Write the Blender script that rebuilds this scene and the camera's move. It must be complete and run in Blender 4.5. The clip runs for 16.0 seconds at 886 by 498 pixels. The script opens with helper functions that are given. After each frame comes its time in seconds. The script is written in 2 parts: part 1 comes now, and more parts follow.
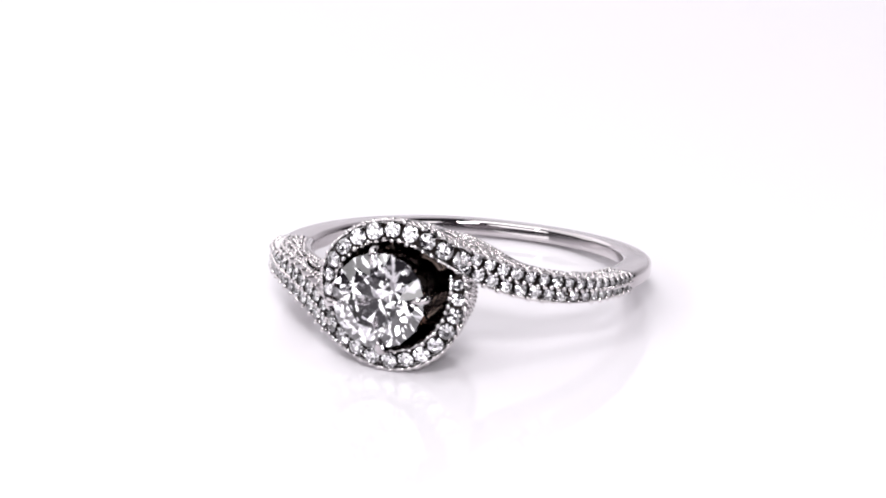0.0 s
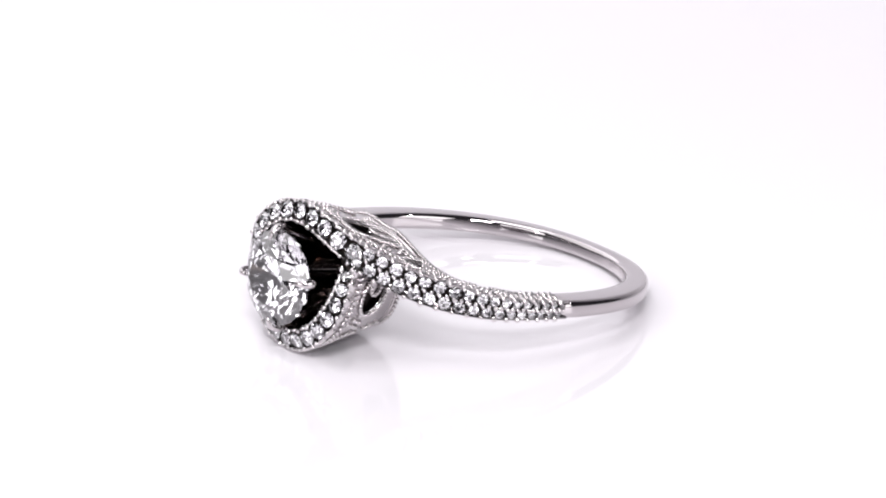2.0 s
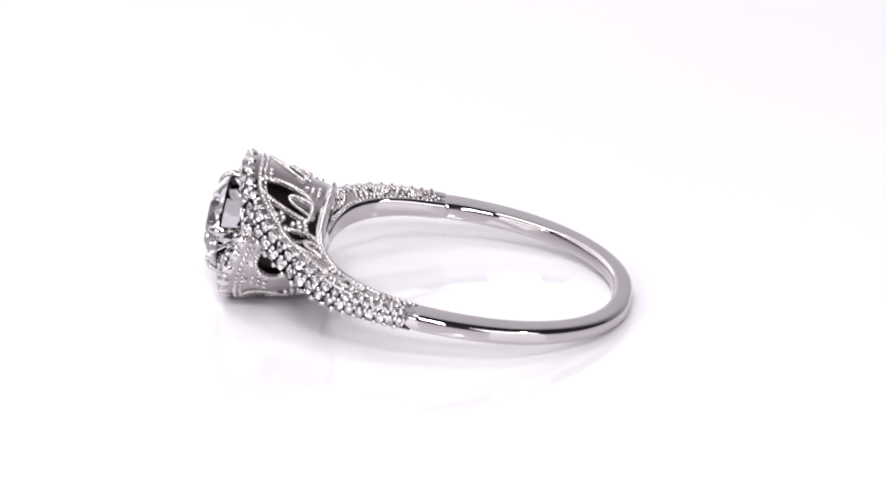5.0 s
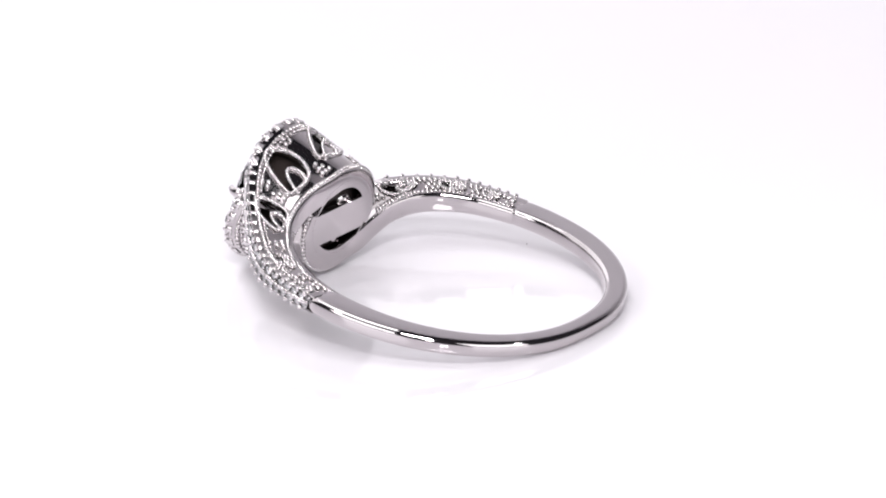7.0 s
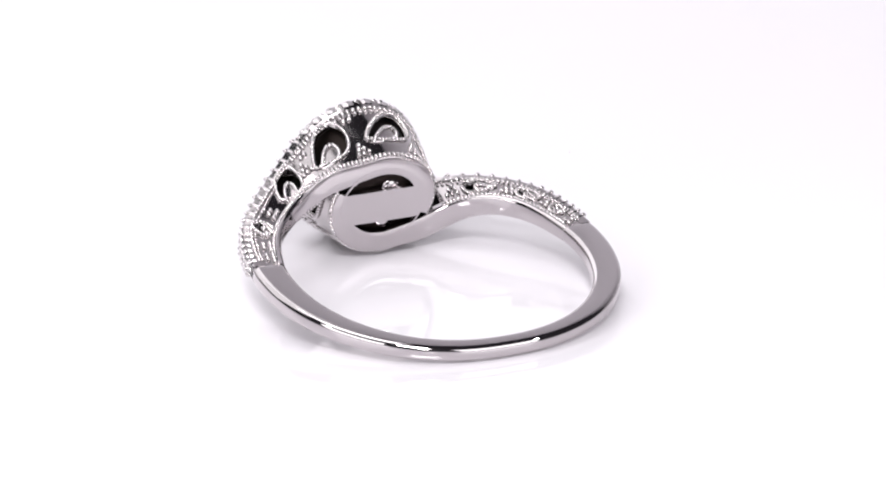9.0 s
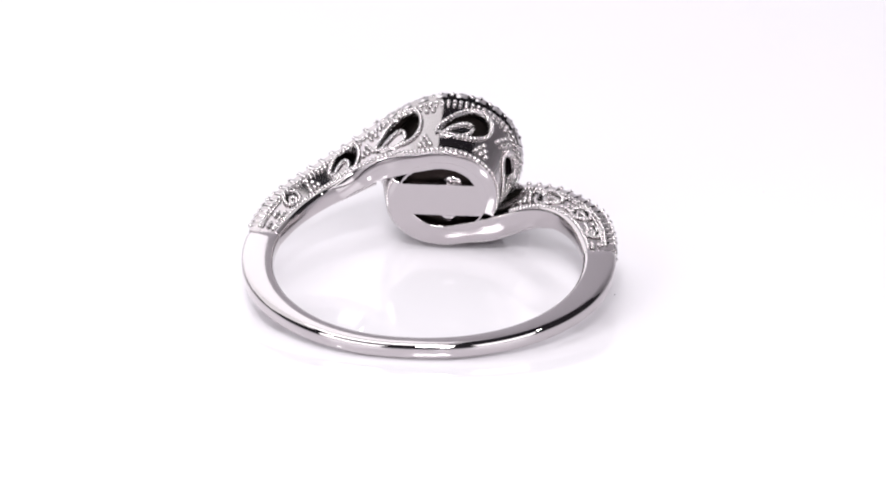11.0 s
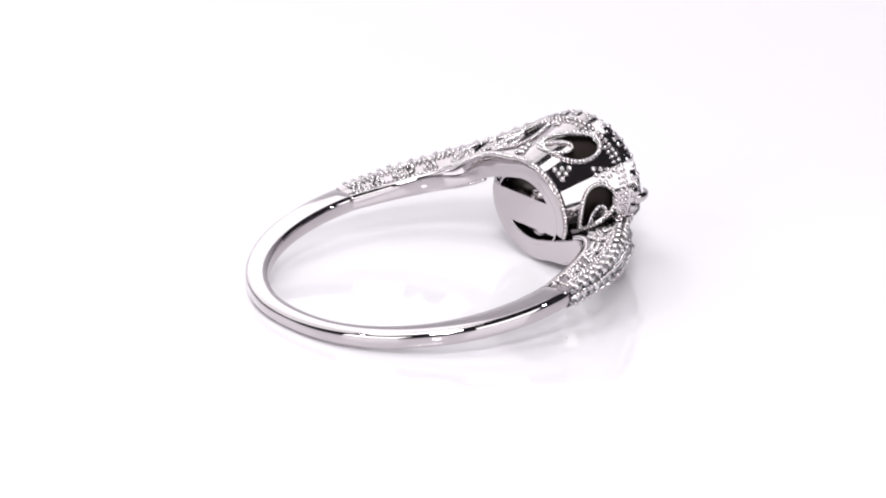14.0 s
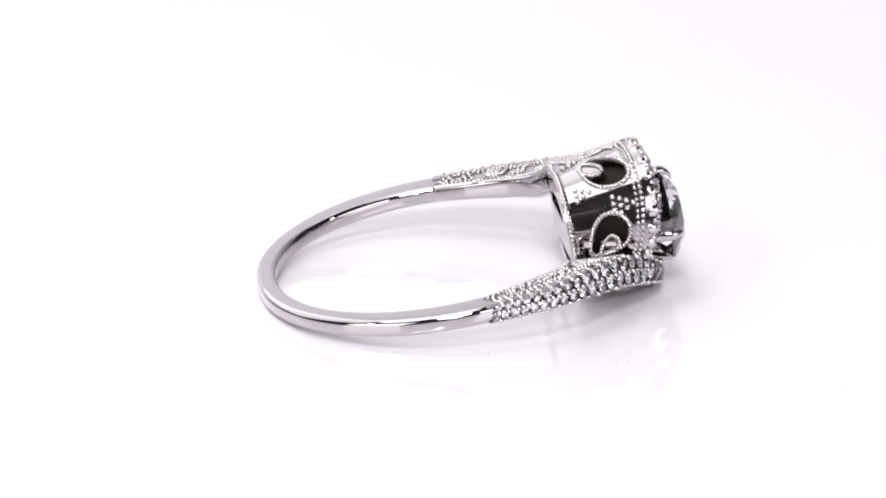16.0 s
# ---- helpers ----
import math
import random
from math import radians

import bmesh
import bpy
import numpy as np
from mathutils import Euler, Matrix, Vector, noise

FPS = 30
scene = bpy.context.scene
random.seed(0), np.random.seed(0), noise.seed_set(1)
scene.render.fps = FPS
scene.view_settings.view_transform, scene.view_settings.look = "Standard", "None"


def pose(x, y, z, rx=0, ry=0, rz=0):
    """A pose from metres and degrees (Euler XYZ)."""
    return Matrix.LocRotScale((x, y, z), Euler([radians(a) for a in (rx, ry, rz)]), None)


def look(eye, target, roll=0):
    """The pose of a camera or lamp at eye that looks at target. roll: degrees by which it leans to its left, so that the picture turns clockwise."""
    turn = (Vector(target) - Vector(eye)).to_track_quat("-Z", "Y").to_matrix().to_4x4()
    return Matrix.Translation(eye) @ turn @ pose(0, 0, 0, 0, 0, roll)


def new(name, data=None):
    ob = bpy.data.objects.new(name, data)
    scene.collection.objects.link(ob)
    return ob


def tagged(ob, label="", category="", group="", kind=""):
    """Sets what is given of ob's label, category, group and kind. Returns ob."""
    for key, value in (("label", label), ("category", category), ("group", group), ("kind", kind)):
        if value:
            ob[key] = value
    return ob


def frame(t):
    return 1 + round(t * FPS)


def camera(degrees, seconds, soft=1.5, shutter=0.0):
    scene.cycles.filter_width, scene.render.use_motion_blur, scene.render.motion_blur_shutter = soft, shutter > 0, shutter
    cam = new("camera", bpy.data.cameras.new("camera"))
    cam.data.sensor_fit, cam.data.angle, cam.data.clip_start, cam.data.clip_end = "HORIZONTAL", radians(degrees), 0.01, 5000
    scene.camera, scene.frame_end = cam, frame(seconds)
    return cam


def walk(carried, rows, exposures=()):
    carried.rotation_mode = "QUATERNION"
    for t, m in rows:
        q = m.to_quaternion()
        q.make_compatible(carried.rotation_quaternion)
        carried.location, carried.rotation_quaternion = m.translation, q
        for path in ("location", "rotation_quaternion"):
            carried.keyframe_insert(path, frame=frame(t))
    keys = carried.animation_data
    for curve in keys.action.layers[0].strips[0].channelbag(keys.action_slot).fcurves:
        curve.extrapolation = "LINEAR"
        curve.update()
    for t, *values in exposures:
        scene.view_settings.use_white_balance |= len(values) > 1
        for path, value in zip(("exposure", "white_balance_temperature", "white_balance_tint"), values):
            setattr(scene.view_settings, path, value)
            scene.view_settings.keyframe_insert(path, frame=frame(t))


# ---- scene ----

MM = 0.001
TURN = 15.154            # degrees a second that the turntable turns, clockwise from above
LIFT = 0.05              # by how much the table lies under the plane that the camera's height counts from, mm

# ---- camera: stands still on a tripod, long lens ----
cam = camera(10.0, 16.0, soft=2.0)
EYE = Vector((-0.171, -252.911, 95.025 + LIFT)) * MM
AIM = EYE + Vector((0, math.cos(radians(20.088)), -math.sin(radians(20.088))))
walk(cam, [(0.0, look(EYE, AIM, 0.246)), (16.0, look(EYE, AIM, 0.246))])

# ---- world and light: a white table under soft boxes in a dim studio ----
world = bpy.data.worlds.new("studio")
scene.world = world
world.use_nodes = True
wbg = world.node_tree.nodes["Background"]
wbg.inputs[0].default_value = (0.92, 0.84, 1.0, 1)
wbg.inputs[1].default_value = 0.03


def soft_box(name, at, to, sx, sy, watts, colour):
    lamp = bpy.data.lights.new(name, "AREA")
    lamp.shape, lamp.size, lamp.size_y = "RECTANGLE", sx, sy
    lamp.energy, lamp.color = watts, colour
    ob = new(name, lamp)
    ob.matrix_world = look(at, to)
    return ob


WHITE = (1.0, 0.985, 1.0)
soft_box("back_soft_box", (-0.19, 0.16, 0.20), (-0.01, 0, 0.01), 0.42, 0.30, 0.54, WHITE)
soft_box("top_soft_box", (-0.09, 0.00, 0.35), (-0.05, -0.01, 0), 0.22, 0.18, 0.46, WHITE)
# front box: unseen, added as fill to brighten the stones and the table
soft_box("front_fill_box", (-0.01, -0.34, 0.36), (0, -0.02, 0), 0.13, 0.10, 1.28, WHITE)
# a pair of unseen boxes added at the sides to whiten the diamonds
for side in (-1, 1):
    soft_box("side_fill_box", (0.24 * side, -0.27, 0.13), (0, 0, 0.005), 0.26, 0.22, 0.46, WHITE)
soft_box("camera_lamp", (0.012, -0.262, 0.142), (0, 0, 0), 0.024, 0.020, 0.15, WHITE)
# two tiny lamps added only to put sparkle in stones and beads
for spot in ((0.22, -0.08, 0.22), (-0.20, -0.12, 0.20)):
    soft_box("sparkle_fill", spot, (0, 0, 0), 0.014, 0.014, 0.08, WHITE)


# ---- materials ----
def material(name, colour, rough, metal=0.0, grain=0.0, grain_size=2000.0, wear=0.0, bump=0.0):
    m = bpy.data.materials.new(name)
    m.use_nodes = True
    nt = m.node_tree
    b = nt.nodes["Principled BSDF"]
    b.inputs["Base Color"].default_value = (*colour, 1)
    b.inputs["Metallic"].default_value = metal
    b.inputs["Roughness"].default_value = rough
    tc = nt.nodes.new("ShaderNodeTexCoord")

    def noise_at(size, detail):
        n = nt.nodes.new("ShaderNodeTexNoise")
        n.inputs["Scale"].default_value, n.inputs["Detail"].default_value = size, detail
        nt.links.new(tc.outputs["Object"], n.inputs["Vector"])
        return n

    if grain:
        n, ramp = noise_at(grain_size, 4), nt.nodes.new("ShaderNodeMapRange")
        ramp.inputs["To Min"].default_value, ramp.inputs["To Max"].default_value = max(0.02, rough - grain), rough + grain
        nt.links.new(n.outputs["Fac"], ramp.inputs["Value"])
        nt.links.new(ramp.outputs["Result"], b.inputs["Roughness"])
    if wear:
        n, mix = noise_at(grain_size * 0.17, 3), nt.nodes.new("ShaderNodeMix")
        mix.data_type = "RGBA"
        mix.inputs[6].default_value = (*[c * (1 - wear) for c in colour], 1)
        mix.inputs[7].default_value = (*[min(1, c * (1 + wear)) for c in colour], 1)
        nt.links.new(n.outputs["Fac"], mix.inputs[0])
        nt.links.new(mix.outputs[2], b.inputs["Base Color"])
    if bump:
        n, bm_ = noise_at(grain_size * 0.5, 5), nt.nodes.new("ShaderNodeBump")
        bm_.inputs["Strength"].default_value, bm_.inputs["Distance"].default_value = bump, 0.00005
        nt.links.new(n.outputs["Fac"], bm_.inputs["Height"])
        nt.links.new(bm_.outputs["Normal"], b.inputs["Normal"])
    return m


def glass(name, ior):
    m = bpy.data.materials.new(name)
    m.use_nodes = True
    nt = m.node_tree
    nt.nodes.remove(nt.nodes["Principled BSDF"])
    g = nt.nodes.new("ShaderNodeBsdfGlass")
    g.inputs["IOR"].default_value, g.inputs["Roughness"].default_value = ior, 0.0
    g.inputs["Color"].default_value = (0.995, 0.99, 1.0, 1)
    nt.links.new(g.outputs[0], nt.nodes["Material Output"].inputs[0])
    return m


POLISHED = material("polished_white_gold", (0.54, 0.508, 0.52), 0.05, 1.0, 0.03, 900, 0.03)
SATIN = material("cast_white_gold", (0.48, 0.452, 0.460), 0.09, 1.0, 0.05, 2500, 0.06, 0.08)
BEADED = material("beaded_white_gold", (0.66, 0.63, 0.64), 0.10, 1.0, 0.05, 2500, 0.04)
# shade inside the head and between the stones, put into a near-black metal
RECESS_SHADE = material("recess_shade_metal", (0.022, 0.017, 0.016), 0.45, 1.0, 0.12, 1500, 0.25, 0.3)
# brown inner metal, its colour darkened to stand for shade in the head
HOLLOW_SHADE = material("brown_polished_shade", (0.075, 0.058, 0.050), 0.06, 1.0, 0.03, 1200, 0.2)
DIAMOND = glass("diamond", 2.42)
ACRYLIC = material("white_acrylic", (0.83, 0.805, 0.845), 0.06, 0.0, 0.02, 40, 0.01)
ACRYLIC.node_tree.nodes["Principled BSDF"].inputs["IOR"].default_value = 1.62
DUST = material("grey_dust", (0.42, 0.40, 0.42), 0.9, 0.0, 0.05, 9000, 0.2)


# ---- mesh helpers, ring shapes in millimetres ----
def mesh_of(name, verts, faces, mat, smooth=True, scale=MM):
    me = bpy.data.meshes.new(name)
    me.from_pydata([tuple(c * scale for c in v) for v in verts], [], faces)
    if smooth:
        me.polygons.foreach_set("use_smooth", [True] * len(me.polygons))
    me.materials.append(mat)
    bm = bmesh.new()
    bm.from_mesh(me)
    bmesh.ops.recalc_face_normals(bm, faces=bm.faces)
    bm.to_mesh(me)
    bm.free()
    return me


def part(name, me, parent, label="", kind=""):
    ob = new(name, me)
    ob.parent = parent
    return tagged(ob, label=label, kind=kind)


def spline(ctrl, count):
    """Evenly spaced points on a smooth curve through the rows of ctrl (the first three columns give the spacing)."""
    c = np.array(ctrl, float)
    p = np.vstack([2 * c[0] - c[1], c, 2 * c[-1] - c[-2]])
    out = []
    for i in range(1, len(p) - 2):
        for k in range(40):
            t = k / 40
            out.append(0.5 * (2 * p[i] + (p[i + 1] - p[i - 1]) * t + (2 * p[i - 1] - 5 * p[i] + 4 * p[i + 1] - p[i + 2]) * t * t
                              + (3 * p[i] - p[i - 1] - 3 * p[i + 1] + p[i + 2]) * t ** 3))
    out = np.array(out + [c[-1]])
    d = np.r_[0, np.cumsum(np.linalg.norm(np.diff(out[:, :3], axis=0), axis=1))]
    want = np.linspace(0, d[-1], count)
    return np.stack([np.interp(want, d, out[:, j]) for j in range(c.shape[1])], 1), d[-1]


def unit(a):
    return a / np.linalg.norm(a, axis=-1, keepdims=True)


def sweep(name, sections, mat, closed=False, smooth=True):
    """A tube through closed cross-sections, with caps."""
    k, verts, faces = len(sections[0]), [], []
    for s in sections:
        verts += [tuple(v) for v in s]
    n = len(sections)
    for i in range(n if closed else n - 1):
        j = (i + 1) % n
        for a in range(k):
            b = (a + 1) % k
            faces.append((i * k + a, i * k + b, j * k + b, j * k + a))
    if not closed:
        faces += [tuple(range(k)), tuple(range((n - 1) * k, n * k))]
    return mesh_of(name, verts, faces, mat, smooth)


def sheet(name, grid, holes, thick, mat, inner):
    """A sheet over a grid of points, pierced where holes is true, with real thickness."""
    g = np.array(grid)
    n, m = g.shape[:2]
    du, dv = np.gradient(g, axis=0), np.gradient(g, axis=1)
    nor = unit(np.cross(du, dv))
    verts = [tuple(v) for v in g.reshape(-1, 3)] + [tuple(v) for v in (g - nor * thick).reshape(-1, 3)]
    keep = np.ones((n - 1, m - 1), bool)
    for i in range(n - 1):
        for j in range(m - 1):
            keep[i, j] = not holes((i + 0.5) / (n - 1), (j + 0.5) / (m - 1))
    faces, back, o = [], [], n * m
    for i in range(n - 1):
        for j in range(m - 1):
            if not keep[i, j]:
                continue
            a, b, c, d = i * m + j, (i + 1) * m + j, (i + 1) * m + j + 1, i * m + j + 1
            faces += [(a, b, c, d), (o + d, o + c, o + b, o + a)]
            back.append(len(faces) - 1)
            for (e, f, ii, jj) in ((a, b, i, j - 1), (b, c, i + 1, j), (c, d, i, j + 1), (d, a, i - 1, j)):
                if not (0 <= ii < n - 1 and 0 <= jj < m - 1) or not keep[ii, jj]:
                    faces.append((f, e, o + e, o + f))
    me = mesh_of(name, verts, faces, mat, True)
    # back faces get the inner colour, near black in place of the head's shade
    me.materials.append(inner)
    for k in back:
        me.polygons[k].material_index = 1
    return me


ICO_BM = bmesh.new()
bmesh.ops.create_icosphere(ICO_BM, subdivisions=1, radius=1.0)
ICO_V = np.array([v.co[:] for v in ICO_BM.verts])
ICO_F = [tuple(v.index for v in f.verts) for f in ICO_BM.faces]
ICO_BM.free()


def beads(name, places, mat):
    """Many small metal grains in one mesh: places are (point, radius)."""
    verts, faces = [], []
    for p, r in places:
        o = len(verts)
        verts += [tuple(v) for v in ICO_V * r + np.array(p)]
        faces += [tuple(o + a for a in f) for f in ICO_F]
    return mesh_of(name, verts, faces, mat, True)


def brilliant(name, radius, full=True):
    """A round brilliant with its girdle at z = 0, facing +z."""
    def ring(r, z, n, turn=0.0):
        return [(radius * r * math.cos(2 * math.pi * k / n + turn), radius * r * math.sin(2 * math.pi * k / n + turn), radius * z) for k in range(n)]

    verts, faces = [], []
    if not full:
        verts = ring(0.56, 0.30, 8) + ring(1.0, 0.03, 8, math.pi / 8) + ring(1.0, -0.03, 8, math.pi / 8) + [(0, 0, -0.84 * radius)]
        faces.append(tuple(range(8)))
        for k in range(8):
            j = (k + 1) % 8
            faces += [(k, 8 + k, j), (8 + k, 8 + j, j), (8 + k, 16 + k, 16 + j, 8 + j), (16 + j, 16 + k, 24)]
        return mesh_of(name, verts, faces, DIAMOND, False)
    h = math.pi / 8
    verts = ring(0.55, 0.33, 8) + ring(0.79, 0.19, 8, h) + ring(1.0, 0.025, 16) + ring(1.0, -0.025, 16) + ring(0.24, -0.67, 8, h) + [(0, 0, -0.86 * radius)]
    T, M, G, L, P, C = 0, 8, 16, 32, 48, 56
    faces.append(tuple(range(8)))
    for k in range(8):
        j = (k + 1) % 8
        g0, g1, g2 = 2 * k, 2 * k + 1, (2 * k + 2) % 16
        faces += [(T + k, M + k, T + j), (T + k, M + (k - 1) % 8, G + g0, M + k),
                  (M + k, G + g0, G + g1), (M + k, G + g1, G + g2),
                  (L + g0, L + g1, P + k), (L + g1, L + g2, P + k), (P + (k - 1) % 8, L + g0, P + k, C)]
    for k in range(16):
        j = (k + 1) % 16
        faces.append((G + k, L + k, L + j, G + j))
    return mesh_of(name, verts, faces, DIAMOND, False)


# ---- table ----
def table():
    verts, faces = [], []
    xs = np.linspace(-0.6, 0.6, 13)
    prof = [(y, 0.0) for y in np.linspace(-0.6, 0.12, 15)]
    prof += [(0.12 + 0.22 * math.sin(a), 0.22 - 0.22 * math.cos(a)) for a in np.linspace(0.1, math.pi / 2, 16)]
    prof += [(0.34, z) for z in (0.3, 0.4, 0.5)]
    for y, z in prof:
        verts += [(x, y, z) for x in xs]
    n = len(xs)
    for i in range(len(prof) - 1):
        for j in range(n - 1):
            faces.append((i * n + j, i * n + j + 1, (i + 1) * n + j + 1, (i + 1) * n + j))
    ob = new("floor", mesh_of("floor", verts, faces, ACRYLIC, True, 1.0))
    return tagged(ob, "glossy white acrylic table top sweeping up behind", "table top", kind="structure")


table()

# ---- the ring: x to the side, y along the finger, z out through the head ----
ring = new("ring")
tagged(ring, "white gold bypass ring with round diamond, lying on its side", "ring")

# the shoulder from the band to the head: stone line x, y, z and width, inner rail x, y, z and width
ARM = [
    (9.85, 0.23, 0.95, 0.96, 8.12, 0.23, 0.72, 0.92),
    (9.46, 0.25, 3.34, 1.09, 7.58, 0.20, 2.65, 1.00),
    (8.66, 0.33, 5.30, 1.32, 6.86, 0.26, 4.16, 1.12),
    (7.26, 0.57, 7.06, 1.54, 5.82, 0.48, 5.38, 1.16),
    (5.72, 1.00, 8.57, 1.58, 4.70, 0.95, 6.18, 1.20),
    (4.25, 1.65, 9.85, 1.50, 3.50, 1.52, 6.45, 1.26),
    (2.90, 2.40, 10.80, 1.28, 2.30, 1.92, 6.45, 1.30),
]
# then round the head, dipping at its end to tuck under the other shoulder
for a in (64, 90, 116, 142, 165, 186, 203):
    c, t = math.cos(radians(a)), math.sin(radians(a))
    dip = max(0, (a - 142) / 61)
    ARM.append((3.54 * c, 3.40 * t, 11.25 + 0.30 * min(1, (a - 64) / 60) - 0.95 * dip ** 1.6, 1.20 - 0.04 * (a - 64) / 78 - 0.34 * dip ** 1.6,
                2.60 * c, (2.33 + 0.05 * max(0, (90 - a) / 26)) * t, 6.45, 1.12 - 0.58 * dip))


def face_of(p):
    """The way that the stones face: out from the finger on the shoulder, out through the head and a little aside round the stone."""
    x, y, z = p[:, 0:1], p[:, 1:2], p[:, 2:3]
    k = np.clip((x - 2.9) / 4.3, 0, 1)
    out = np.hstack([x, 0 * y, z]) / np.sqrt(x * x + z * z)
    return unit(out * k + np.hstack([0.08 * x, 0.08 * y, 0.96 + 0 * z]) * (1 - k))


COUNT = 181
LINE, LENGTH = spline(ARM, COUNT)


def eased(rows, spread):
    """Rows smoothed along the arm, with the ends kept."""
    k = np.exp(-0.5 * (np.arange(-24, 25) / spread) ** 2)
    k /= k.sum()
    ends = np.vstack([2 * rows[0] - rows[24:0:-1], rows, 2 * rows[-1] - rows[-2:-26:-1]])
    return np.stack([np.convolve(ends[:, c], k, "valid") for c in range(rows.shape[1])], 1)


# the shoulder's rail runs in one even sweep into the circle round the head
SWEEP = np.clip(1.6 - np.arange(COUNT)[:, None] / (0.30 * COUNT), 0, 1)
LINE[:, 4:8] = LINE[:, 4:8] * (1 - SWEEP) + eased(LINE[:, 4:8], 7.0) * SWEEP
O_, WIDE, I_, IWIDE = LINE[:, 0:3], LINE[:, 3], LINE[:, 4:7], LINE[:, 7]
N_ = face_of(O_)
T_ = unit(np.gradient(O_, axis=0))
B_ = unit(np.cross(T_, N_))
N_ = unit(np.cross(B_, T_))
IT_ = unit(np.gradient(I_, axis=0))
ID_ = unit(O_ - I_)
FLAT = np.clip((I_[:, 2:3] - 4.6) / 1.8, 0, 1)
FLAT = FLAT * FLAT * (3 - 2 * FLAT)
ID_ = unit(ID_ * (1 - FLAT) + np.array((0, 0, 1.0)) * FLAT)
ID_ = unit(eased(ID_, 8.0))
IT_ = unit(eased(IT_, 4.0))
IB_ = unit(np.cross(IT_, ID_))
ID_ = unit(np.cross(IB_, IT_))


def at(arr, s):
    x = min(max(s, 0.0), 1.0) * (COUNT - 1)
    i = min(int(x), COUNT - 2)
    return arr[i] * (1 - (x - i)) + arr[i + 1] * (x - i)


def wall_point(s, v, side=1):
    """On the gallery wall: v = 0 at the rail, 1 at the pave line."""
    lo = at(I_, s) + at(IB_, s) * side * (at(IWIDE, s) / 2 - 0.03) + at(ID_, s) * 0.25
    hi = at(O_, s) + at(B_, s) * side * (at(WIDE, s) / 2 - 0.03) - at(N_, s) * 0.35
    return lo * (1 - v) + hi * v


def wall_out(s, v, side=1):
    e = 0.004
    a = wall_point(s + e, v, side) - wall_point(s - e, v, side)
    b = wall_point(s, min(v + 0.02, 1), side) - wall_point(s, max(v - 0.02, 0), side)
    n = unit(np.cross(a, b))
    return n if np.dot(n, at(B_, s)) * side > 0 else -n


# teardrop openings in the wall: place along the arm, height, half length, half width (mm), slant of the round end in degrees
DROPS = [(0.175, 0.50, 0.62, 0.44, 25), (0.385, 0.46, 1.25, 0.95, 18), (0.565, 0.46, 1.75, 1.16, 36), (0.745, 0.50, 1.60, 1.00, 32), (0.935, 0.46, 1.30, 1.02, 150)]
UNDER = [(0.085, 0.50, 0.40, 0.34, 0), (0.190, 0.50, 0.72, 0.44, 0), (0.335, 0.50, 1.00, 0.56, 0)]


def wall_high(s):
    return float(np.linalg.norm(wall_point(s, 1.0) - wall_point(s, 0.0)))


def drop_shape(d, a, grow, tongue):
    """A point on the edge of a teardrop, or of the curled tongue of metal inside it, as (s, v)."""
    s, v, ln, wd, deg = d
    x, y = math.cos(a), math.sin(a) * (0.5 + 0.5 * math.cos(a)) ** 0.4
    x, y = ln * x + grow * math.cos(a), wd * y * 1.15 + grow * math.sin(a)
    y += 0.22 * wd * (x / ln) ** 2
    if tongue:
        x, y = 0.62 * x - 0.40 * ln, 0.48 * y - 0.30 * wd
    c, t = math.cos(radians(deg)), math.sin(radians(deg))
    return s + (c * x - t * y) / LENGTH, v + (t * x + c * y) / wall_high(s)


def edges_of(drops):
    return [[[drop_shape(d, 2 * math.pi * k / 40, 0.0, tg) for k in range(40)] for tg in (False, True)] for d in drops]


EDGES = {1: edges_of(DROPS), -1: edges_of(UNDER)}
SIDES = {1: DROPS, -1: UNDER}


def in_poly(poly, u, v):
    inside, j = False, len(poly) - 1
    for i in range(len(poly)):
        (xi, yi), (xj, yj) = poly[i], poly[j]
        if (yi > v) != (yj > v) and u < (xj - xi) * (v - yi) / (yj - yi) + xi:
            inside = not inside
        j = i
    return inside


def in_drop(u, v, side=1):
    for d, (outer, tongue) in zip(SIDES[side], EDGES[side]):
        if abs(u - d[0]) * LENGTH < d[2] * 1.6 and 0.08 < v < 0.84 and in_poly(outer, u, v) and not in_poly(tongue, u, v):
            return True
    return False


def pave_line(me_name):
    """The channel that holds the small stones: a floor between two raised edges."""
    secs = []
    for i in range(COUNT):
        w, q = WIDE[i] / 2, []
        for b, n in ((-w, -0.62), (-w, -0.08), (-w + 0.03, -0.05), (-w + 0.10, -0.06), (-w + 0.16, -0.42), (w - 0.16, -0.42), (w - 0.10, -0.06), (w - 0.03, -0.05), (w, -0.08), (w, -0.62)):
            q.append(O_[i] + B_[i] * b + N_[i] * n)
        secs.append(q)
    me = sweep(me_name, secs, SATIN, smooth=False)
    # channel floor and its slopes coloured near black as shade under the stones
    me.materials.append(RECESS_SHADE)
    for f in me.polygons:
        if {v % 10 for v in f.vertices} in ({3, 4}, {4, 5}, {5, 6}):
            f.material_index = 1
    return me


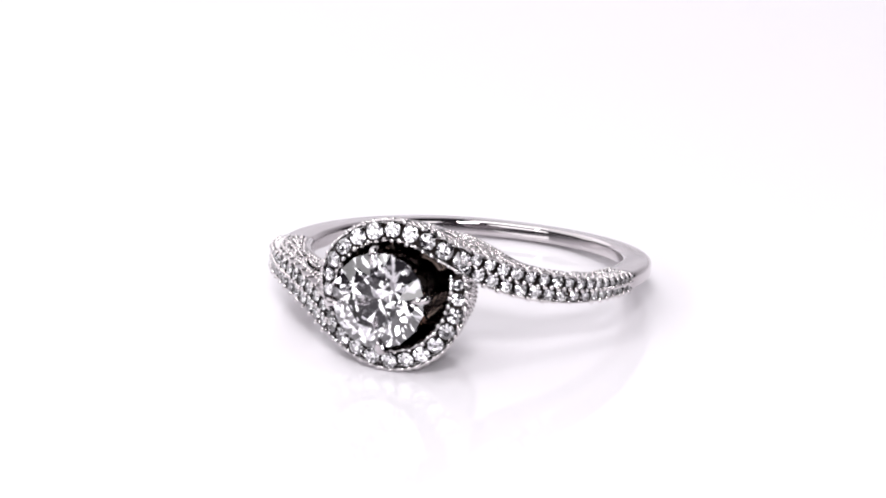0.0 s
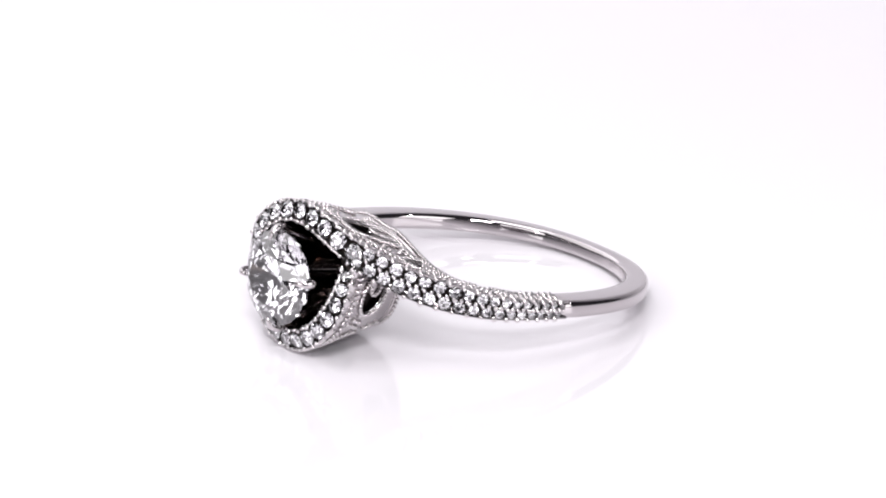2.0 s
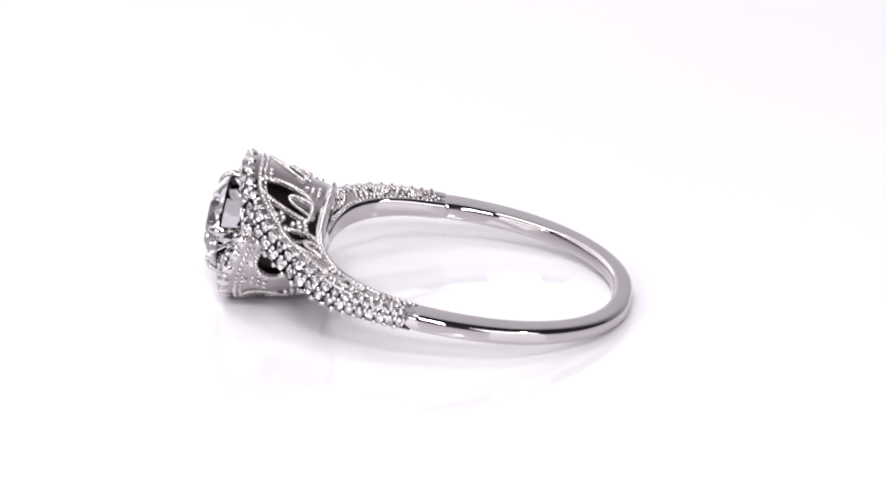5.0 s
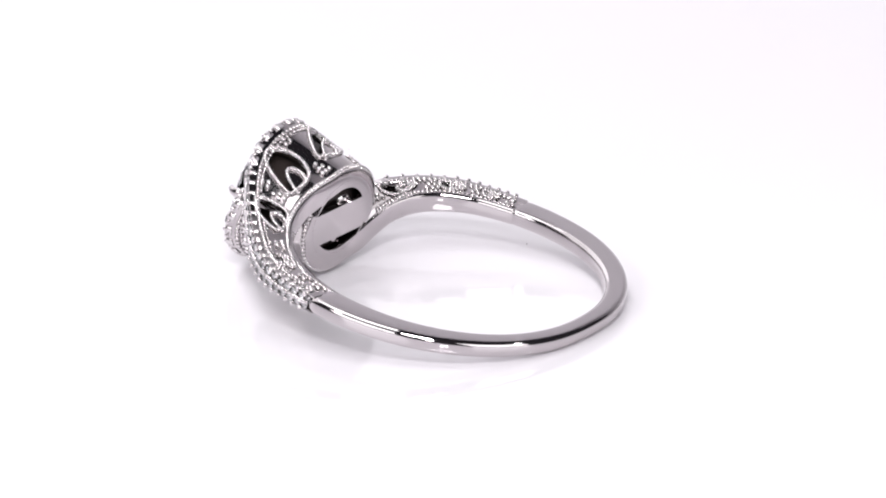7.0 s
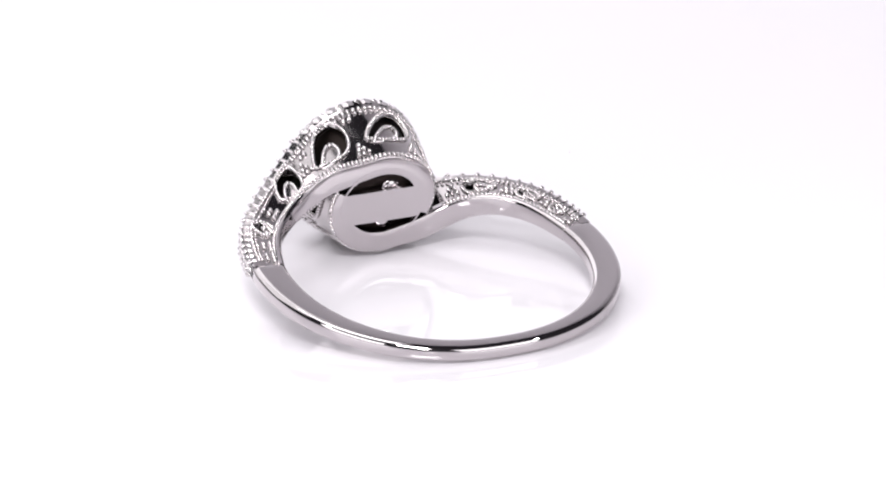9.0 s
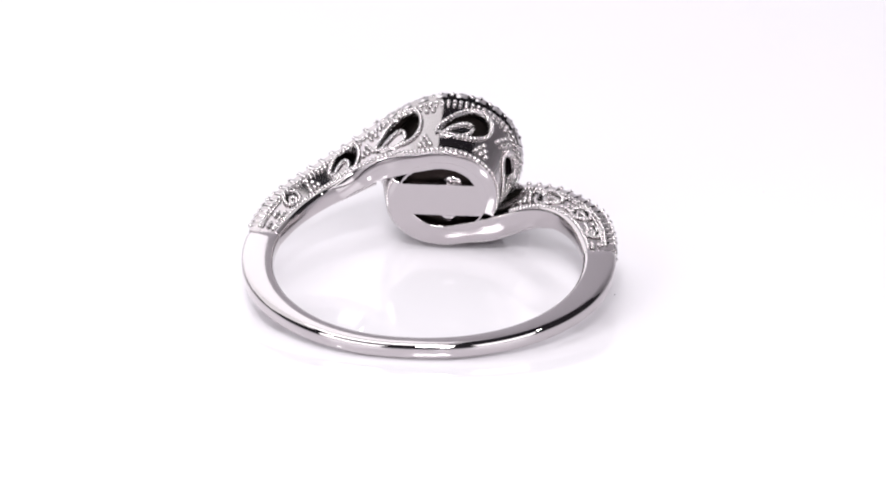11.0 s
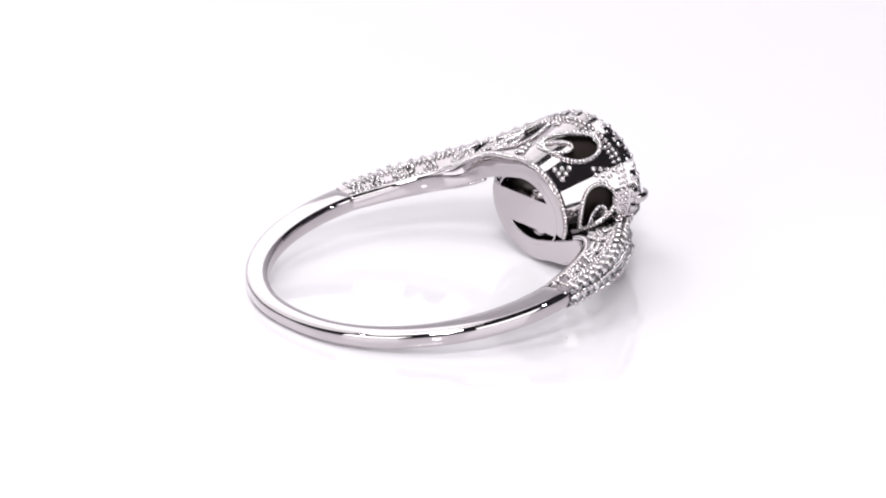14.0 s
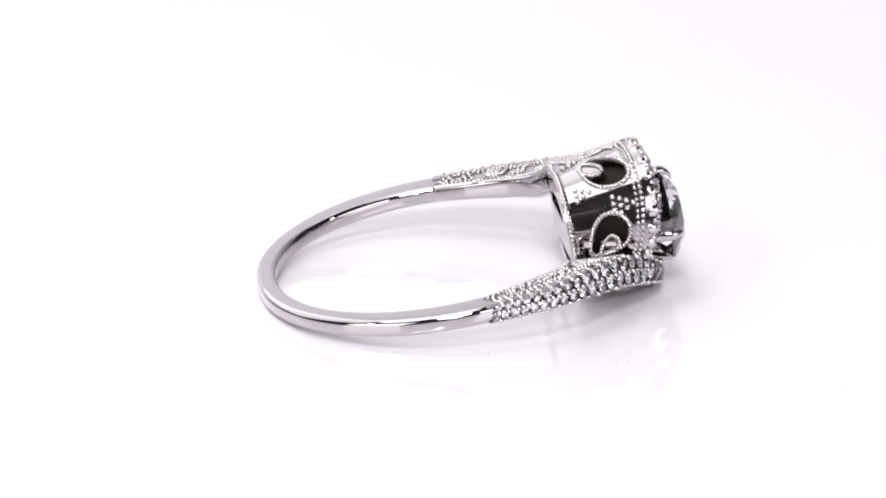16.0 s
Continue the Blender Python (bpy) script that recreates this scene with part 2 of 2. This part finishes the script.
def rail(me_name):
    secs = []
    for i in range(COUNT):
        w, q = IWIDE[i] / 2, [I_[i] - IB_[i] * (IWIDE[i] / 2) + ID_[i] * 0.5]
        r = 0.05 + 0.10 * (1 + math.cos(math.pi * min(1.0, i / (0.75 * COUNT))))
        for c in range(13):
            b = radians(180 + 90 * (c % 7) / 6) if c < 7 else radians(270 + 90 * (c - 6) / 6)
            q.append(I_[i] + IB_[i] * ((r - w if c < 7 else w - r) + r * math.cos(b)) + ID_[i] * (r + r * math.sin(b)))
        q.append(I_[i] + IB_[i] * w + ID_[i] * 0.5)
        secs.append(q)
    return sweep(me_name, secs, POLISHED)


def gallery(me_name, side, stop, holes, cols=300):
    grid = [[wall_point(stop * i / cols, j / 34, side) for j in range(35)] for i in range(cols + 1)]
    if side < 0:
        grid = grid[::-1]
        return sheet(me_name, grid, lambda u, v: holes(stop * (1 - u), v), 0.24, SATIN, RECESS_SHADE)
    return sheet(me_name, grid, lambda u, v: holes(stop * u, v), 0.24, SATIN, RECESS_SHADE)


def milgrain():
    out = []
    n = int(LENGTH / 0.30)
    for k in range(n + 1):
        s = k / n
        for side in (1, -1):
            if s < 0.02 or (side < 0 and s > 0.46):
                continue
            flat = float(at(FLAT, s)[0])
            out.append((at(I_, s) + at(IB_, s) * side * (at(IWIDE, s) / 2 - 0.05 + 0.09 * flat) + at(ID_, s) * (0.40 - 0.22 * flat), 0.148))
            for v, r in ((0.90, 0.14), (0.76 if s < 0.45 else 0.835, 0.11)):
                if not (v < 0.8 and in_drop(s, v, side)):
                    out.append((wall_point(s, v, side) + wall_out(s, v, side) * 0.04, r))
    for side in (1, -1):
        for d, (outer, _) in zip(SIDES[side], EDGES[side]):
            for grow, tongue in ((0.11, False), (-0.02, True)):
                run, last = 1.0, None
                for k in range(241):
                    s, v = drop_shape(d, 2 * math.pi * k / 240, grow, tongue)
                    v = min(max(v, 0.04), 0.96)
                    p = wall_point(s, v, side)
                    run += 0 if last is None else np.linalg.norm(p - last)
                    last = p
                    if run > 0.19 and s < 1.0 and not (tongue and not in_poly(outer, s, v)):
                        run = 0.0
                        out.append((p + wall_out(s, v, side) * 0.07, 0.13))
    clusters = ((1, 0.812, 0.22, 3), (1, 0.868, 0.66, 4), (1, 0.475, 0.42, 3), (1, 0.655, 0.20, 3), (1, 0.265, 0.50, 3), (1, 0.10, 0.5, 3),
                (1, 0.045, 0.5, 3), (1, 0.50, 0.78, 2), (1, 0.665, 0.82, 2), (-1, 0.035, 0.5, 2), (-1, 0.135, 0.5, 2), (-1, 0.255, 0.5, 3), (-1, 0.42, 0.45, 3))
    for side, s0, v0, n in clusters:
        for a in range(n):
            for b in range(n - a):
                s, v = s0 + 0.38 / LENGTH * (b + a * 0.5 - n / 2), v0 + 0.35 / wall_high(s0) * (a - n / 3)
                if not in_drop(s, v, side):
                    out.append((wall_point(s, v, side) + wall_out(s, v, side) * 0.05, 0.155))
    return out


def stone_seats():
    """Rows of (s, across, radius)."""
    out, s = [], 0.012
    while s < 0.50:
        w = at(WIDE, s)
        r = 0.29 * w * 0.86
        out += [(s + 0.35 * r / LENGTH, 0.235 * w, 0.90 * r), (s + 1.3 * r / LENGTH, -0.235 * w, 0.90 * r)]
        s += 2.12 * r / LENGTH
    s += 0.004
    while s < 0.985:
        r = min(0.49, 0.385 * at(WIDE, s))
        out.append((s, 0.0, r))
        s += 2.10 * r / LENGTH
    return out


SEATS = stone_seats()
SMALL = brilliant("small_diamond", 1.0, False)
SETTER = random.Random(5)


def seat_pose(s, b, r, lift=-0.04):
    p = at(O_, s) + at(B_, s) * b + at(N_, s) * lift
    x, z = unit(at(T_, s)), unit(at(N_, s))
    y = np.cross(z, x)
    m = Matrix(((x[0], y[0], z[0], p[0] * MM), (x[1], y[1], z[1], p[1] * MM), (x[2], y[2], z[2], p[2] * MM), (0, 0, 0, 1)))
    # set by hand: each stone sits a little turned and tilted in its seat
    q = r * SETTER.uniform(0.93, 1.04)
    return m @ pose(0, 0, 0, SETTER.gauss(0, 5), SETTER.gauss(0, 5), SETTER.uniform(0, 45)) @ Matrix.Diagonal((q, q, q, 1))


def claws():
    """Grains that hold the small stones."""
    out = []
    for i, (s, b, r) in enumerate(SEATS):
        ds = r / LENGTH
        if abs(b) > 0.01:
            e = math.copysign(at(WIDE, s) / 2 - 0.06, b)
            for t, bb, q in ((s + ds, e, 0.16), (s + ds, b * 0.08, 0.145), (s, b * 0.05, 0.10)):
                out.append((at(O_, t) + at(B_, t) * bb + at(N_, t) * 0.03, q))
        else:
            for side in (-1, 1):
                e = side * (at(WIDE, s) / 2 - 0.10)
                out.append((at(O_, s + ds) + at(B_, s + ds) * e + at(N_, s + ds) * -0.05, 0.16))
                out.append((at(O_, s) + at(B_, s) * (e + 0.05 * side) + at(N_, s) * -0.13, 0.15))
    return out


def studs():
    """Short bars on the outer edge between the stones, which leave scalloped gaps."""
    verts, faces = [], []
    for s0, b0, r0 in SEATS:
        s = s0 + r0 / LENGTH
        broad = 0.13 if b0 else 0.30
        for side in (-1, 1):
            if side * b0 < 0 or (side < 0 and s > 0.45):
                continue
            c = at(O_, s) + at(B_, s) * side * (at(WIDE, s) / 2 - 0.05)
            t, bb, nn = at(T_, s) * broad, at(B_, s) * 0.09, at(N_, s)
            o = len(verts)
            for h, g in ((-0.42, 1.0), (-0.12, 1.0), (-0.03, 0.6)):
                verts += [tuple(c + nn * h + (t * x + bb * y) * g) for x, y in ((-1, -1), (1, -1), (1, 1), (-1, 1))]
            for lv in (0, 4):
                for a in range(4):
                    b2 = (a + 1) % 4
                    faces.append((o + lv + a, o + lv + b2, o + lv + 4 + b2, o + lv + 4 + a))
            faces.append((o + 8, o + 9, o + 10, o + 11))
    return mesh_of("scalloped_edge", verts, faces, BEADED, True)


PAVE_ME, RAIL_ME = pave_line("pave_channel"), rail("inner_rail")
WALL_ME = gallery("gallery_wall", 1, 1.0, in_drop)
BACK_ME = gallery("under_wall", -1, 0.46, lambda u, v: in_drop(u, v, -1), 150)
GRAIN_ME = beads("milgrain", milgrain(), BEADED)
CLAW_ME = beads("bead_setting", [(p, q * SETTER.uniform(0.82, 1.15)) for p, q in claws()], BEADED)
STUD_ME = studs()


def scroll(d, tongue, wall):
    """A raised wire round a teardrop opening."""
    pts = []
    for k in range(48):
        s, v = drop_shape(d, 2 * math.pi * k / 48, -0.02 if tongue else 0.06, tongue)
        v = min(max(v, 0.06), 0.95)
        pts.append(wall_point(min(s, 0.995), v, wall) + wall_out(min(s, 0.99), v, wall) * 0.02)
    pts = np.array(pts)
    tan = unit(np.roll(pts, -1, 0) - np.roll(pts, 1, 0) + 1e-6)
    out = np.array([wall_out(min(d[0], 0.99), d[1], wall)] * 48)
    side = unit(np.cross(tan, out))
    secs = [[pts[k] + side[k] * math.cos(a) * 0.085 + out[k] * math.sin(a) * 0.085 for a in [2 * math.pi * c / 7 for c in range(7)]] for k in range(48)]
    return sweep("scroll_wire", secs, BEADED, closed=True)


SCROLLS = [scroll(d, tg, w) for w in (1, -1) for d in SIDES[w] for tg in (False, True)]


def arm(turn, label):
    """One of the two sweeping shoulders, with everything that is set in it."""
    a = new("shoulder", PAVE_ME)
    a.parent, a.matrix_basis = ring, turn
    tagged(a, label)
    part("inner_rail", RAIL_ME, a, "mirror-polished inner rail")
    part("gallery_wall", WALL_ME, a, "pierced filigree wall with teardrop openings")
    part("under_wall", BACK_ME, a, "pierced filigree wall")
    part("milgrain", GRAIN_ME, a, "rows of tiny milgrain beads", "stuff")
    part("bead_setting", CLAW_ME, a, "tiny metal grains holding the stones", "stuff")
    part("scalloped_edge", STUD_ME, a, "scalloped metal edge", "stuff")
    for me in SCROLLS:
        part("scroll_wire", me, a)
    for s, b, r in SEATS:
        d = part("small_diamond", SMALL, a)
        d.matrix_basis = seat_pose(s, b, r)
    return a


arm(Matrix.Identity(4), "shoulder of pave-set small diamonds curling over the stone")
arm(pose(0, 0, 0, 0, 0, 180), "shoulder of pave-set small diamonds curling under the stone")


# the hoop from the shoulder to its back: degrees from the head, outer radius and thickness
HOOP, _ = spline([(84, 0, 0, 9.92, 1.80), (100, 0, 0, 10.00, 1.70), (116, 0, 0, 10.12, 1.56), (132, 0, 0, 10.18, 1.36),
                  (148, 0, 0, 10.20, 1.20), (164, 0, 0, 10.14, 1.09), (180, 0, 0, 10.04, 1.03), (196, 0, 0, 10.14, 1.09)], 200)


def band():
    """The plain half of the hoop, thinner towards the back."""
    secs = []
    for k in range(121):
        a = radians(81.0) + (2 * math.pi - 2 * radians(81.0)) * k / 120
        f = abs(k / 60 - 1)
        f2 = f * f * (3 - 2 * f)
        deg = abs(math.degrees(a) - 180)
        ro, th = (float(np.interp(180 - deg, HOOP[:, 0], HOOP[:, c])) for c in (3, 4))
        h, y = 0.88 + 0.05 * f2, 0.22 * math.copysign(f2, 60 - k)
        ctr_r, tuck = ro - th / 2, float(np.interp(180 - deg, (81.0, 83.6, 84.6), (0.80, 0.90, 1.0)))
        th, h = th * tuck, h * tuck
        rad = np.array((math.sin(a), 0, math.cos(a)))
        ctr = rad * ctr_r + np.array((0, y, 0))
        q = []
        ri, rr = 0.27, 0.30
        for cx, cy, r, a0 in ((th / 2 - rr, h / 2 - rr, rr, 0), (-th / 2 + ri, h / 2 - ri, ri, 90), (-th / 2 + ri, -h / 2 + ri, ri, 180), (th / 2 - rr, -h / 2 + rr, rr, 270)):
            for c in range(9):
                b = radians(a0 + 90 * c / 8)
                q.append(ctr + rad * (cx + r * math.cos(b)) + np.array((0, cy + r * math.sin(b), 0)))
        secs.append(q)
    return sweep("band", secs, POLISHED)


hoop = part("band", band(), ring, "plain mirror-polished tapering band")


def hallmark(deg):
    """A worn stamped mark inside the hoop, a plain bar."""
    a = radians(deg)
    rad, tan = np.array((math.sin(a), 0, math.cos(a))), np.array((math.cos(a), 0, -math.sin(a)))
    verts = []
    for r in (8.78, 8.86):
        verts += [tuple(rad * r + tan * x + np.array((0, y, 0))) for x, y in ((-0.14, -0.16), (0.14, -0.16), (0.14, 0.16), (-0.14, 0.16))]
    faces = [(0, 1, 2, 3), (4, 5, 6, 7), (0, 1, 5, 4), (1, 2, 6, 5), (2, 3, 7, 6), (3, 0, 4, 7)]
    return mesh_of("hallmark", verts, faces, SATIN, False)


for deg in (-105.5, -108.0, -110.5):
    part("hallmark", hallmark(deg), hoop, "worn stamped mark")


def in_slot(x, y):
    """The two leaf-shaped slots left between the plate and the sweeping rails."""
    top = y > 0.80 and math.hypot((x - 0.2) / 2.2, y / 1.90) < 1
    low = y < -1.06 and math.hypot((x + 0.2) / 2.2, y / 1.98) < 1
    return top or low


def base_plate():
    """The flat plate that closes the head, in one surface with the rails."""
    grid = [[np.array((2.50 * u * math.cos(a), 2.22 * u * math.sin(a), 6.446)) for u in [0.0005 + j / 60 for j in range(60)]]
            for a in [-2 * math.pi * i / 300 for i in range(301)]]

    def slot(u, v):
        a, q = -2 * math.pi * u, v * 59 / 60
        return in_slot(2.50 * q * math.cos(a), 2.22 * q * math.sin(a))

    me = sheet("base_plate", grid, slot, -0.34, POLISHED, RECESS_SHADE)
    me.polygons.foreach_set("use_smooth", [False] * len(me.polygons))
    return me


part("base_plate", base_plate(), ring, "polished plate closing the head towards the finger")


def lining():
    """Smooth cup added inside the head, behind the pierced walls, coloured as its shade."""
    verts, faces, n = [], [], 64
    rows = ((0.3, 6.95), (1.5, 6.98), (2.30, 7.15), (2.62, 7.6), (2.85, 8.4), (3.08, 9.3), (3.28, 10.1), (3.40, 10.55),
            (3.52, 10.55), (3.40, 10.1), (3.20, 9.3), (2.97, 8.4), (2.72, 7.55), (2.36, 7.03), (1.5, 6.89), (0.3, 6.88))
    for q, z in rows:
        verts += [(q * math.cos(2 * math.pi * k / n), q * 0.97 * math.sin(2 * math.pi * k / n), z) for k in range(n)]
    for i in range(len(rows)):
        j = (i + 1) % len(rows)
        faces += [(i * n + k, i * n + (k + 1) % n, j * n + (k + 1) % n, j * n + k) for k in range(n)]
    me = mesh_of("hollow_shade_cup", verts, faces, HOLLOW_SHADE)
    # outer side near black, so the wall's openings look shaded
    me.materials.append(RECESS_SHADE)
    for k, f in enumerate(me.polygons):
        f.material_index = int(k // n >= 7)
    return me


part("hollow_shade_cup", lining(), ring, "added brown polished cup inside the head, darkened as its shade")

STONE_Z = 12.0
stone = part("center_diamond", brilliant("center_diamond", 2.5), ring, "large round brilliant-cut colourless diamond")
stone.matrix_basis = pose(-0.42 * MM, -0.22 * MM, STONE_Z * MM, 0, 0, 11)


def prong():
    path = [(1.0, 6.8, 0.62), (1.55, 8.3, 0.56), (2.15, 10.3, 0.48), (2.55, 11.5, 0.36), (2.66, 12.0, 0.32), (2.50, 12.36, 0.24), (2.22, 12.54, 0.16), (1.98, 12.62, 0.06)]
    pts, _ = spline([(x, 0, z, w) for x, z, w in path], 26)
    tan = unit(np.gradient(pts[:, :3], axis=0))
    secs = []
    for p, t in zip(pts, tan):
        side = np.array((0, 1.0, 0))
        up = np.cross(side, t)
        w = p[3]
        secs.append([p[:3] + side * math.cos(a) * w * 0.85 + up * math.sin(a) * w * 0.6 for a in [2 * math.pi * c / 12 for c in range(12)]])
    return sweep("prong", secs, POLISHED)


PRONG_ME = prong()
for k in range(4):
    p = part("prong", PRONG_ME, ring)
    p.matrix_basis = pose(-0.42 * MM, -0.22 * MM, 0, 0, 0, 8 + 90 * k)

# ---- dust on the table ----
def grain(at_mm, size):
    verts = [tuple(v * size * (0.7 + 0.6 * random.random())) for v in ICO_V]
    ob = new("dust_grain", mesh_of("dust_grain", verts, ICO_F, DUST, False))
    return tagged(ob, "tiny grey speck of dust on the white table", "dust"), at_mm


SPECKS = [grain((-8.77, 2.08, 0.03), 0.04), grain((-21.24, -11.99, 0.02), 0.03)]


def on_table(t):
    return Matrix.Rotation(radians(-TURN * t), 4, "Z")


def motions():
    """The turntable carries the ring and the dust round."""
    h, tau, roll = radians(-109.3), radians(9.6), radians(-0.36)
    out = Vector((math.cos(h) * math.cos(tau), math.sin(h) * math.cos(tau), math.sin(tau)))
    side = Vector((-math.sin(h), math.cos(h), 0))
    up = out.cross(side)
    side = math.cos(roll) * side + math.sin(roll) * up
    up = out.cross(side)
    lie = Matrix((side, up, out)).transposed().to_4x4()
    rest = Matrix.Translation(Vector((0.856, -0.260, 2.075 + LIFT)) * MM) @ lie
    walk(ring, [(k * 0.5, on_table(k * 0.5) @ rest) for k in range(33)])
    for ob, p in SPECKS:
        walk(ob, [(k * 0.5, on_table(k * 0.5) @ Matrix.Translation(Vector(p) * MM)) for k in range(33)])


motions()
